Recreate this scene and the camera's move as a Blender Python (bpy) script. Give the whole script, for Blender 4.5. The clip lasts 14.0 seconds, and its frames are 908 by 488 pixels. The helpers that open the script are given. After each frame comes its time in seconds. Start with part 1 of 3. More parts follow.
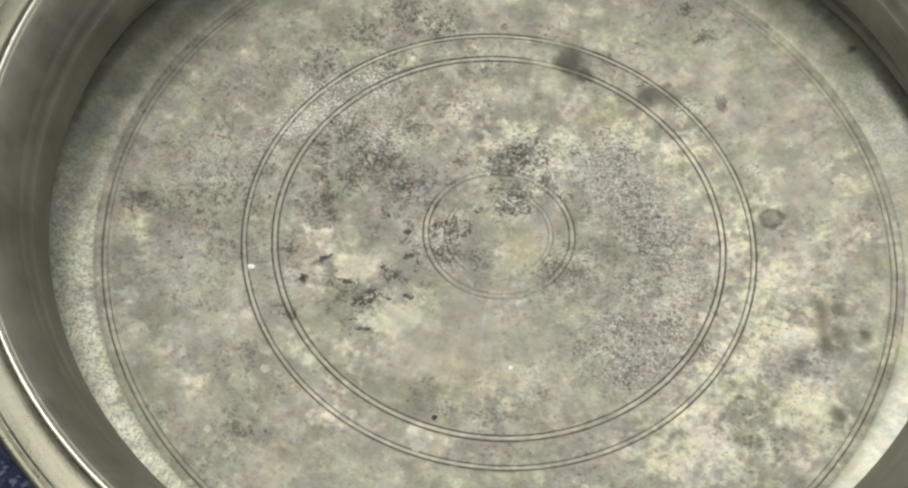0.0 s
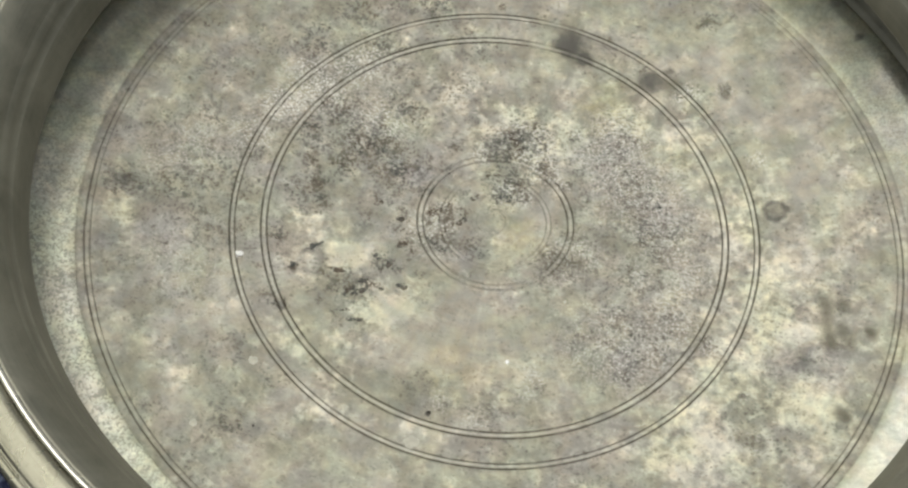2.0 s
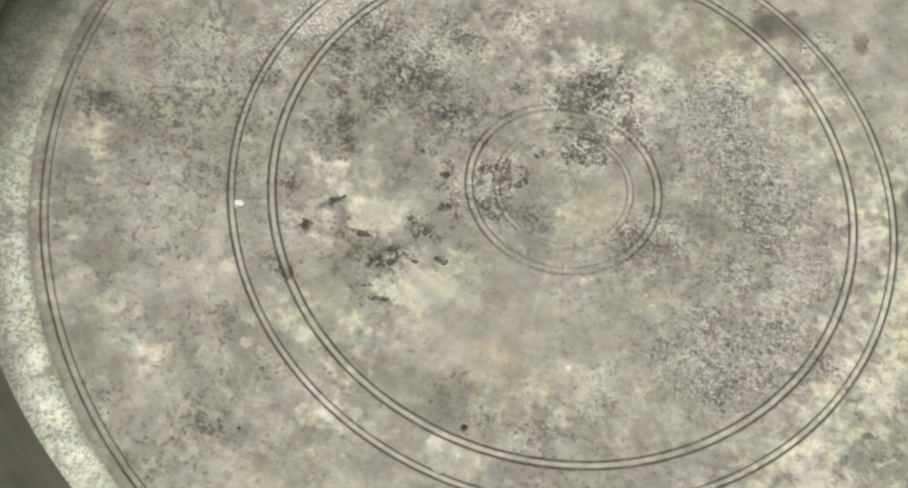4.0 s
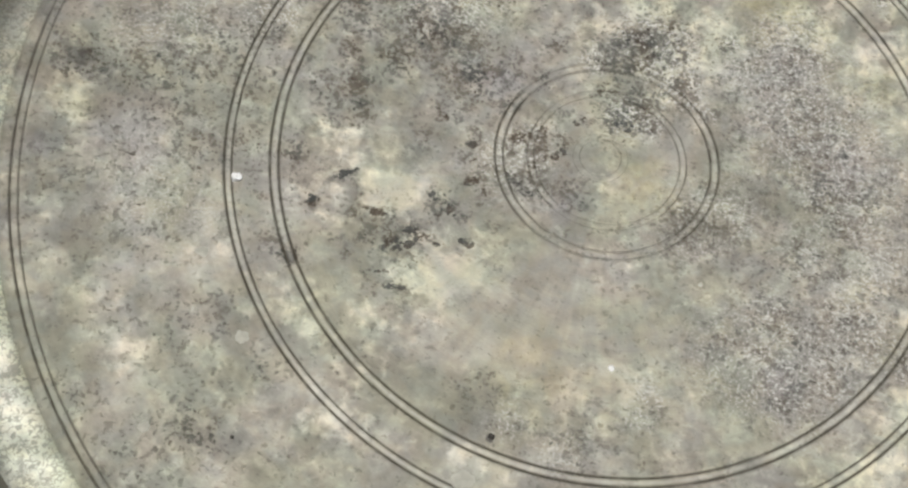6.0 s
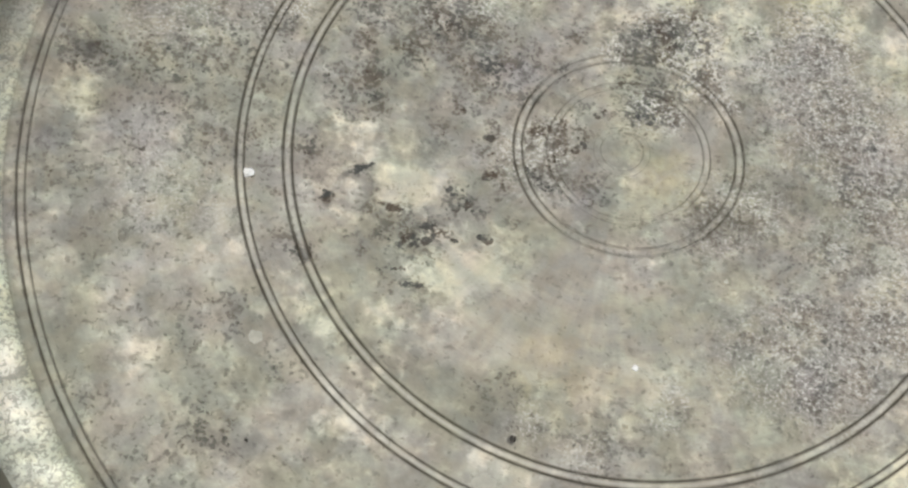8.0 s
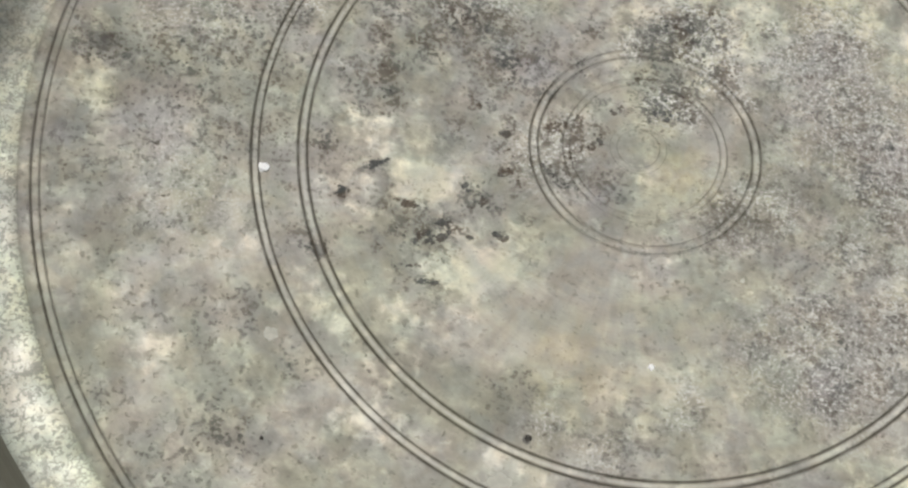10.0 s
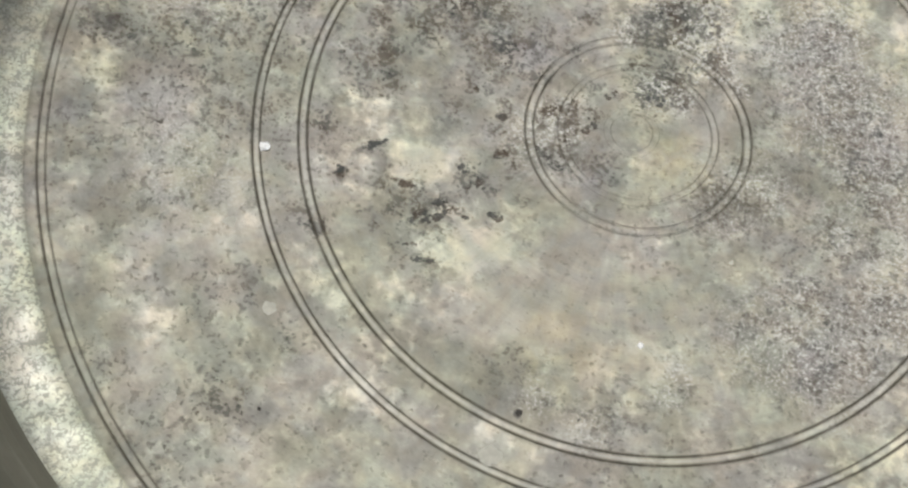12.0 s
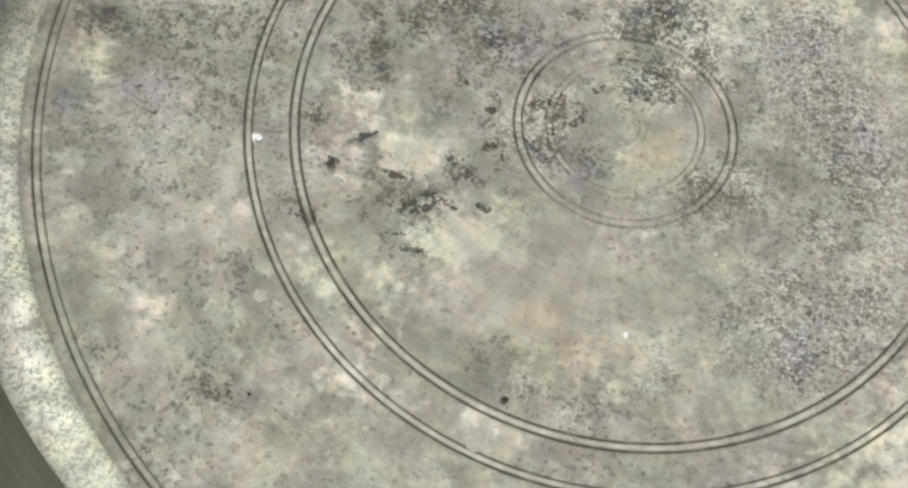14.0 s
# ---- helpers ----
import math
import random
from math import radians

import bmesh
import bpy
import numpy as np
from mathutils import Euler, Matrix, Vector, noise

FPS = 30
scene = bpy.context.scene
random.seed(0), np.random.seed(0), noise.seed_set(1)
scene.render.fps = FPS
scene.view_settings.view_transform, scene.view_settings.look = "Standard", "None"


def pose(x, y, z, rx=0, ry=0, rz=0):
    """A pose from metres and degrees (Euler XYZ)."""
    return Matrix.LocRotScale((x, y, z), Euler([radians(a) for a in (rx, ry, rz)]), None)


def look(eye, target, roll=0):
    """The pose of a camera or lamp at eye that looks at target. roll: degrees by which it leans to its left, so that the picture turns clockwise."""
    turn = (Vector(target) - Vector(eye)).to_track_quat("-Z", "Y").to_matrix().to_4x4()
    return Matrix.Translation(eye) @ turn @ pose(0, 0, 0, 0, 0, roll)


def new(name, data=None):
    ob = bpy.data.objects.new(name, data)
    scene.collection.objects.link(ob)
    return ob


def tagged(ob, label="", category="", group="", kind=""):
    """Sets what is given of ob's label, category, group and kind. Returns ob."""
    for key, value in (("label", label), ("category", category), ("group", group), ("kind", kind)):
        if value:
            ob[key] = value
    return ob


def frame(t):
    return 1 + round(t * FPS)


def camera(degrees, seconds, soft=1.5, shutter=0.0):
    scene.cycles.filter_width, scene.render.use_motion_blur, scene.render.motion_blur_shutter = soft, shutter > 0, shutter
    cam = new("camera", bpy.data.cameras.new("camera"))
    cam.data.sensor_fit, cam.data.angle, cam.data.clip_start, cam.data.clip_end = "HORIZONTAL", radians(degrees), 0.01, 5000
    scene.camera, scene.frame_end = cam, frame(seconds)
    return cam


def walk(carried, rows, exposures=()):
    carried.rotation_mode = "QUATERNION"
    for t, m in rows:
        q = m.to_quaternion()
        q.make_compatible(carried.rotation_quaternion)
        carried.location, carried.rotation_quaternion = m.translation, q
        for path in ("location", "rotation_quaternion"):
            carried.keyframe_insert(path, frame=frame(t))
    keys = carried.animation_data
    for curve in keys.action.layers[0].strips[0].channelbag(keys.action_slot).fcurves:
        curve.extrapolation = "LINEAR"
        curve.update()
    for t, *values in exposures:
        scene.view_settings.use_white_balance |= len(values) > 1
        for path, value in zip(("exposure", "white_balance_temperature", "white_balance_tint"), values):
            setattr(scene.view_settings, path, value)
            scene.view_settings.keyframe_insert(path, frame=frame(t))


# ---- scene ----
MM = 0.001
LIFT = 12.2          # height of the outer engraved ring over the cloth, mm

cam = camera(41.68, 14.0, soft=2.3)
walk(cam, [
    (0.0, pose(0.0000, -0.2533, 0.4035, 31.924, -1.461, 6.318)),
    (0.5, pose(-0.0030, -0.2493, 0.4030, 31.550, -1.914, 5.810)),
    (1.0, pose(-0.0047, -0.2479, 0.3994, 31.494, -2.095, 6.108)),
    (1.5, pose(-0.0072, -0.2442, 0.3992, 30.887, -2.651, 6.136)),
    (2.0, pose(-0.0085, -0.2409, 0.3941, 30.553, -2.889, 6.430)),
    (2.5, pose(-0.0088, -0.2262, 0.3733, 29.506, -2.634, 7.298)),
    (3.0, pose(-0.0121, -0.2102, 0.3516, 28.733, -3.255, 8.990)),
    (3.2, pose(-0.0144, -0.2061, 0.3428, 28.756, -3.838, 9.330)),
    (5.3, pose(-0.0221, -0.1705, 0.2917, 25.801, -3.406, 11.887)),
    (5.5, pose(-0.0220, -0.1691, 0.2887, 25.940, -3.198, 11.851)),
    (6.0, pose(-0.0214, -0.1647, 0.2806, 25.650, -2.878, 11.748)),
    (6.5, pose(-0.0242, -0.1605, 0.2723, 25.553, -2.587, 11.486)),
    (7.0, pose(-0.0254, -0.1577, 0.2718, 24.948, -2.422, 11.798)),
    (7.5, pose(-0.0263, -0.1595, 0.2753, 24.829, -2.521, 11.721)),
    (7.7, pose(-0.0244, -0.1621, 0.2730, 25.571, -2.509, 11.695)),
    (10.0, pose(-0.0295, -0.1586, 0.2733, 24.559, -2.748, 12.096)),
    (10.5, pose(-0.0280, -0.1606, 0.2755, 24.578, -2.629, 12.071)),
    (11.0, pose(-0.0261, -0.1618, 0.2788, 24.593, -2.511, 12.128)),
    (11.5, pose(-0.0261, -0.1646, 0.2779, 24.582, -2.678, 12.533)),
    (12.0, pose(-0.0260, -0.1637, 0.2784, 24.145, -2.761, 12.794)),
    (12.5, pose(-0.0232, -0.1648, 0.2797, 24.365, -2.592, 12.788)),
    (13.0, pose(-0.0223, -0.1662, 0.2782, 24.536, -2.638, 12.873)),
    (13.5, pose(-0.0214, -0.1677, 0.2795, 24.457, -2.686, 13.063)),
    (14.0, pose(-0.0218, -0.1678, 0.2814, 24.304, -2.787, 13.057)),
], exposures=[(0.0, 0.11, 6680, 5), (3.0, 0.10, 6680, 5), (5.5, 0.02, 6480, 8.5), (14.0, 0.08, 6400, 9)])

# ---- world and sun ----
world = bpy.data.worlds.new("sky")
scene.world = world
world.use_nodes = True
wn = world.node_tree
sky = wn.nodes.new("ShaderNodeTexSky")
sky.sky_type = "NISHITA"
sky.sun_disc = False
sky.sun_elevation, sky.sun_rotation = radians(71), radians(-30)
sky.air_density, sky.dust_density, sky.ozone_density = 1.0, 6.0, 0.6
wn.nodes["Background"].inputs["Strength"].default_value = 0.106
grey_sky = wn.nodes.new("ShaderNodeHueSaturation")          # a hazy, nearly white sky
grey_sky.inputs["Saturation"].default_value = 0.2
wn.links.new(sky.outputs[0], grey_sky.inputs["Color"])
wn.links.new(grey_sky.outputs[0], wn.nodes["Background"].inputs["Color"])

sun_data = bpy.data.lights.new("sun", "SUN")
sun_data.energy, sun_data.angle, sun_data.color = 0.47, radians(44), (1.0, 0.95, 0.86)
sun = new("sun", sun_data)
sun.matrix_world = look((-0.16, 0.28, 0.94), (0, 0, 0))


# ---- material tools ----
def node(tree, kind, links=None, **settings):
    n = tree.nodes.new(kind)
    for key, value in settings.items():
        if key == "op":
            n.operation = value
        elif key == "mix":
            n.data_type, n.blend_type = "RGBA", value
        elif key == "interp":
            n.interpolation_type = value
        elif key == "attr":
            n.attribute_name = value
        elif key == "feature":
            n.feature = value
        elif key == "wave":
            n.wave_type, n.rings_direction = "RINGS", value
    for slot, value in (links or {}).items():
        if isinstance(value, bpy.types.NodeSocket):
            tree.links.new(value, n.inputs[slot])
        else:
            n.inputs[slot].default_value = value
    return n


def math_node(tree, op, a, b=0.0, clamp=False):
    n = node(tree, "ShaderNodeMath", {0: a, 1: b}, op=op)
    n.use_clamp = clamp
    return n.outputs[0]


def ramp(tree, value, low, high, out_low=0.0, out_high=1.0):
    n = node(tree, "ShaderNodeMapRange", {0: value, 1: low, 2: high, 3: out_low, 4: out_high}, interp="SMOOTHSTEP")
    return n.outputs[0]


def noise_at(tree, where, scale, detail=3.0, rough=0.55, distortion=0.0):
    n = node(tree, "ShaderNodeTexNoise", {"Vector": where, "Scale": scale, "Detail": detail, "Roughness": rough,
                                          "Distortion": distortion})
    return n.outputs["Fac"]


def blend(tree, factor, a, b, mode="MIX"):
    n = node(tree, "ShaderNodeMix", {0: factor, 6: a, 7: b}, mix=mode)
    return n.outputs[2]


def material(name):
    mat = bpy.data.materials.new(name)
    mat.use_nodes = True
    tree = mat.node_tree
    where = node(tree, "ShaderNodeTexCoord").outputs["Object"]
    return mat, tree, where, tree.nodes["Principled BSDF"]


def polar(tree, where):
    """Radius and a round-the-axis coordinate for turned metal: (radius, angle stretched, height)."""
    sep = node(tree, "ShaderNodeSeparateXYZ", {0: where})
    x, y, z = sep.outputs
    radius = math_node(tree, "SQRT", math_node(tree, "ADD", math_node(tree, "MULTIPLY", x, x), math_node(tree, "MULTIPLY", y, y)))
    angle = math_node(tree, "ARCTAN2", y, x)
    return radius, angle, z


# the layers of the patina and the cove's painted highlights, three to a vector attribute of the floor
LAYERS = (("film", "crust", "salts"), ("pit", "stain", "pale"), ("grey", "olive", "violet"), ("groove", "ridge", "smooth"), ("shine", "worm", "cove"))


def attribute(tree, name):
    trio = next(t for t in LAYERS if name in t)
    vector = node(tree, "ShaderNodeAttribute", attr="_".join(trio)).outputs["Vector"]
    return node(tree, "ShaderNodeSeparateXYZ", {0: vector}).outputs[trio.index(name)]


def patina():
    """Old tinned bronze: mottled grey and cream oxide, clumps of dark pits, grime in the engraved lines."""
    mat, t, where, bsdf = material("tarnished_tinned_bronze")
    broad = noise_at(t, where, 26, 4, 0.6)
    mottle = noise_at(t, where, 95, 3, 0.55, 0.3)
    shifted = node(t, "ShaderNodeVectorMath", {0: where, 1: (3.1, 1.7, 0.4)}, op="ADD").outputs[0]
    mottle_b = noise_at(t, shifted, 190, 3, 0.55, 0.4)
    clump = noise_at(t, where, 290, 3, 0.6)
    grain = noise_at(t, shifted, 640, 3, 0.55)
    fine = noise_at(t, where, 1500, 2, 0.6)
    salts = attribute(t, "salts")
    pit, stain, pale, grey = attribute(t, "pit"), attribute(t, "stain"), attribute(t, "pale"), attribute(t, "grey")
    olive, violet, groove, cove = attribute(t, "olive"), attribute(t, "violet"), attribute(t, "groove"), attribute(t, "cove")

    rough_ground = math_node(t, "SUBTRACT", 1.0, math_node(t, "MULTIPLY", attribute(t, "smooth"), 0.8))
    colour = blend(t, ramp(t, mottle, 0.30, 0.72), (0.285, 0.275, 0.236, 1), (0.425, 0.413, 0.345, 1))
    colour = blend(t, ramp(t, broad, 0.42, 0.66, 0.0, 0.5), colour, (0.33, 0.315, 0.285, 1))
    colour = blend(t, math_node(t, "MULTIPLY", attribute(t, "smooth"), 0.6), colour, (0.39, 0.378, 0.32, 1))
    # cream oxide in patches
    cream = math_node(t, "ADD", math_node(t, "MULTIPLY", pale, 0.34), math_node(t, "MULTIPLY", mottle_b, 0.55))
    cream = math_node(t, "ADD", cream, math_node(t, "MULTIPLY", mottle, 0.25))
    clot = noise_at(t, shifted, 340, 2, 0.5, 0.3)
    cream = math_node(t, "ADD", cream, math_node(t, "MULTIPLY", clot, 0.25))
    colour = blend(t, math_node(t, "MULTIPLY", ramp(t, cream, 0.55, 0.80, 0.0, 0.9), rough_ground), colour, (0.66, 0.635, 0.53, 1))
    colour = blend(t, math_node(t, "MULTIPLY", olive, ramp(t, mottle_b, 0.25, 0.7, 0.15, 0.7), True), colour, (0.37, 0.34, 0.20, 1))
    colour = blend(t, math_node(t, "MULTIPLY", violet, ramp(t, mottle, 0.25, 0.7, 0.2, 0.7), True), colour, (0.285, 0.275, 0.29, 1))
    colour = blend(t, math_node(t, "MULTIPLY", grey, ramp(t, clump, 0.3, 0.65, 0.25, 0.8), True), colour, (0.21, 0.205, 0.185, 1))
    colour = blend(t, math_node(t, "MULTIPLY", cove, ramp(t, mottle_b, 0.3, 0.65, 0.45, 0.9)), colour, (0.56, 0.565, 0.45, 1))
    # painted highlights: the cove's colour turns neutral where glints are placed
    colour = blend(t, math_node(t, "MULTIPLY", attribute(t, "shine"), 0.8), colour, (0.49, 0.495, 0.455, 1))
    hue = ramp(t, noise_at(t, shifted, 48, 3, 0.55), 0.36, 0.64)
    colour = blend(t, 1.0, colour, blend(t, hue, (1.022, 0.988, 1.008, 1), (0.98, 1.008, 0.94, 1)), "MULTIPLY")
    tint = ramp(t, noise_at(t, where, 150, 2, 0.5, 0.4), 0.36, 0.64)
    colour = blend(t, 1.0, colour, blend(t, tint, (0.97, 1.0, 1.02, 1), (1.025, 0.998, 0.955, 1)), "MULTIPLY")
    radius, angle, _ = polar(t, where)
    band = node(t, "ShaderNodeCombineXYZ", {0: math_node(t, "MULTIPLY", radius, 190.0), 1: math_node(t, "MULTIPLY", angle, 1.6)}).outputs[0]
    colour = blend(t, 1.0, colour, blend(t, ramp(t, noise_at(t, band, 1.0, 3, 0.6), 0.32, 0.68), (0.93, 0.93, 0.935, 1), (1.06, 1.06, 1.05, 1)), "MULTIPLY")
    # radial sheen of the turned metal, painted as streaks fanning out from the centre
    fan = node(t, "ShaderNodeCombineXYZ", {0: math_node(t, "MULTIPLY", radius, 26.0), 1: math_node(t, "MULTIPLY", angle, 14.0)}).outputs[0]
    fanned = ramp(t, noise_at(t, fan, 1.0, 3, 0.6), 0.34, 0.66)
    colour = blend(t, ramp(t, radius, 0.02, 0.05, 0.0, 0.8), colour, blend(t, fanned, (0.91, 0.91, 0.92, 1), (1.075, 1.07, 1.055, 1)), "MULTIPLY")
    uneven = math_node(t, "MULTIPLY", ramp(t, noise_at(t, where, 32, 2, 0.5), 0.36, 0.62, 0.2, 0.85), rough_ground)
    colour = blend(t, uneven, colour, blend(t, ramp(t, clot, 0.32, 0.68), (0.86, 0.86, 0.86, 1), (1.12, 1.12, 1.11, 1)), "MULTIPLY")
    # grain of the oxide, pale salts where the ground is pitted
    colour = blend(t, rough_ground, colour, blend(t, ramp(t, grain, 0.3, 0.7), (0.94, 0.94, 0.94, 1), (1.05, 1.05, 1.05, 1)), "MULTIPLY")
    wide = math_node(t, "ADD", pit, math_node(t, "MULTIPLY", ramp(t, broad, 0.35, 0.7, 0.03, 0.34), rough_ground))
    vein = math_node(t, "ABSOLUTE", math_node(t, "SUBTRACT", noise_at(t, where, 620, 2, 0.5, 0.5), 0.5))
    colour = blend(t, math_node(t, "MULTIPLY", ramp(t, vein, 0.055, 0.0), math_node(t, "MULTIPLY", salts, 1.1), True), colour, (0.62, 0.605, 0.54, 1))
    salt = math_node(t, "MULTIPLY", ramp(t, noise_at(t, shifted, 1150, 2, 0.5), 0.52, 0.64), math_node(t, "MULTIPLY", salts, 1.9), True)
    colour = blend(t, salt, colour, (0.67, 0.655, 0.61, 1))
    # soft shade of the pitted ground, then the pits themselves
    colour = blend(t, math_node(t, "MULTIPLY", wide, ramp(t, clump, 0.36, 0.68, 0.08, 0.42), True), colour, (0.20, 0.19, 0.17, 1))
    dots = noise_at(t, shifted, 760, 2, 0.5)
    level = math_node(t, "ADD", math_node(t, "ADD", math_node(t, "MULTIPLY", dots, 0.75), math_node(t, "MULTIPLY", clump, 0.45)),
                      math_node(t, "MULTIPLY", wide, 0.15))
    pits = math_node(t, "MULTIPLY", ramp(t, level, 0.685, 0.80), 0.8)
    # rounded corrosion grains, thick in the clusters and thin elsewhere
    wander = node(t, "ShaderNodeTexNoise", {"Vector": where, "Scale": 900.0, "Detail": 1.0}).outputs["Color"]
    bent = node(t, "ShaderNodeVectorMath", {0: wander, 1: (0.0016, 0.0016, 0.0016), 2: where}, op="MULTIPLY_ADD").outputs[0]
    for density, size, share in ((250.0, 0.40, 0.24), (430.0, 0.45, 0.62), (760.0, 0.50, 0.78)):
        cells = node(t, "ShaderNodeTexVoronoi", {"Vector": bent, "Scale": density})
        chance = node(t, "ShaderNodeSeparateColor", {0: cells.outputs["Color"]})
        kept = ramp(t, math_node(t, "SUBTRACT", math_node(t, "MULTIPLY", wide, share), chance.outputs[0]), -0.06, 0.10)
        round_grain = ramp(t, cells.outputs["Distance"], size * 1.1, size * 0.25)
        strength = math_node(t, "ADD", math_node(t, "MULTIPLY", chance.outputs[1], 0.6), 0.65)
        pits = math_node(t, "MAXIMUM", pits, math_node(t, "MULTIPLY", math_node(t, "MULTIPLY", kept, round_grain), strength))
    depth = ramp(t, mottle_b, 0.3, 0.7, 0.55, 1.0)
    pits = math_node(t, "MULTIPLY", pits, math_node(t, "SUBTRACT", 1.0, math_node(t, "MULTIPLY", cove, 0.75)))
    deep = math_node(t, "MULTIPLY", math_node(t, "MULTIPLY", pits, depth), math_node(t, "ADD", math_node(t, "MULTIPLY", wide, 0.95), 0.20), True)
    crust = blend(t, ramp(t, noise_at(t, shifted, 120, 2, 0.5), 0.40, 0.60), (0.082, 0.060, 0.040, 1), (0.056, 0.060, 0.056, 1))
    colour = blend(t, math_node(t, "MULTIPLY", deep, 0.95), colour, crust)
    flecks = ramp(t, math_node(t, "ADD", fine, math_node(t, "MULTIPLY", wide, 0.06)), 0.62, 0.76)
    flecks = math_node(t, "MULTIPLY", flecks, ramp(t, noise_at(t, where, 45, 2), 0.35, 0.6, 0.25, 1.0))
    colour = blend(t, math_node(t, "MULTIPLY", math_node(t, "MULTIPLY", flecks, 0.26), rough_ground), colour, (0.12, 0.11, 0.09, 1))
    # worm-like marks on the cove
    worm = math_node(t, "MULTIPLY", attribute(t, "worm"), ramp(t, math_node(t, "ABSOLUTE", math_node(t, "SUBTRACT", noise_at(t, where, 480, 1, 0.5, 0.8), 0.5)), 0.065, 0.02))
    worm = math_node(t, "MULTIPLY", worm, ramp(t, clump, 0.42, 0.56, 0.1, 1.0))
    worm = math_node(t, "MAXIMUM", worm, math_node(t, "MULTIPLY", attribute(t, "worm"), ramp(t, noise_at(t, shifted, 900, 2, 0.55, 0.5), 0.50, 0.62)))
    colour = blend(t, math_node(t, "MULTIPLY", worm, 0.75), colour, (0.19, 0.19, 0.165, 1))
    # thick crusts with a ragged outline
    ragged = math_node(t, "ADD", math_node(t, "MULTIPLY", attribute(t, "crust"), 0.85),
                       math_node(t, "MULTIPLY", math_node(t, "SUBTRACT", noise_at(t, bent, 620, 2, 0.6), 0.5), 3.0))
    colour = blend(t, ramp(t, math_node(t, "MULTIPLY", ragged, ramp(t, attribute(t, "crust"), 0.06, 0.4)), 0.24, 0.72, 0.0, 0.88), colour, crust)
    # thin brown-grey films where something lay or was wiped
    film = math_node(t, "MULTIPLY", attribute(t, "film"), ramp(t, mottle_b, 0.25, 0.7, 0.85, 1.1))
    colour = blend(t, math_node(t, "MULTIPLY", film, 1.05, True), colour, (0.15, 0.14, 0.105, 1))
    # stains with a shape of their own
    edge = math_node(t, "ADD", stain, math_node(t, "MULTIPLY", math_node(t, "SUBTRACT", clump, 0.5), 0.9))
    colour = blend(t, ramp(t, edge, 0.10, 0.95, 0.0, 0.85), colour, (0.125, 0.12, 0.11, 1))
    # paler metal between the paired lines, grime in the engraving
    pale_ridge = math_node(t, "MULTIPLY", attribute(t, "ridge"), ramp(t, mottle_b, 0.3, 0.6, 0.25, 0.6))
    colour = blend(t, pale_ridge, colour, (0.62, 0.605, 0.53, 1))
    wear = ramp(t, mottle_b, 0.28, 0.55, 0.55, 1.0)
    colour = blend(t, math_node(t, "MULTIPLY", groove, wear, True), colour, (0.07, 0.06, 0.04, 1))
    t.links.new(colour, bsdf.inputs["Base Color"])
    # the same painted highlights raise the metal and lower the roughness
    shine = attribute(t, "shine")
    t.links.new(math_node(t, "ADD", math_node(t, "MULTIPLY", shine, 0.32), 0.35), bsdf.inputs["Metallic"])
    dull = math_node(t, "MAXIMUM", math_node(t, "MAXIMUM", pits, groove), math_node(t, "MAXIMUM", film, ramp(t, edge, 0.2, 0.7)))
    rough = math_node(t, "ADD", ramp(t, mottle, 0.3, 0.7, 0.62, 0.46), math_node(t, "MULTIPLY", dull, 0.2))
    rough = math_node(t, "SUBTRACT", rough, math_node(t, "MULTIPLY", shine, 0.18))
    t.links.new(rough, bsdf.inputs["Roughness"])
    ring = node(t, "ShaderNodeCombineXYZ", {0: math_node(t, "MULTIPLY", radius, 1600.0), 1: math_node(t, "MULTIPLY", angle, 6.0)}).outputs[0]
    turned = noise_at(t, ring, 1.0, 2, 0.5)
    height = math_node(t, "ADD", math_node(t, "MULTIPLY", grain, 0.6), math_node(t, "MULTIPLY", turned, 0.25))
    height = math_node(t, "SUBTRACT", height, math_node(t, "MULTIPLY", pits, 0.5))
    height = math_node(t, "ADD", height, math_node(t, "MULTIPLY", math_node(t, "MULTIPLY", cove, clump), 0.7))
    bump = node(t, "ShaderNodeBump", {"Strength": 0.5, "Distance": 0.00035, "Height": height})
    t.links.new(bump.outputs[0], bsdf.inputs["Normal"])
    return mat


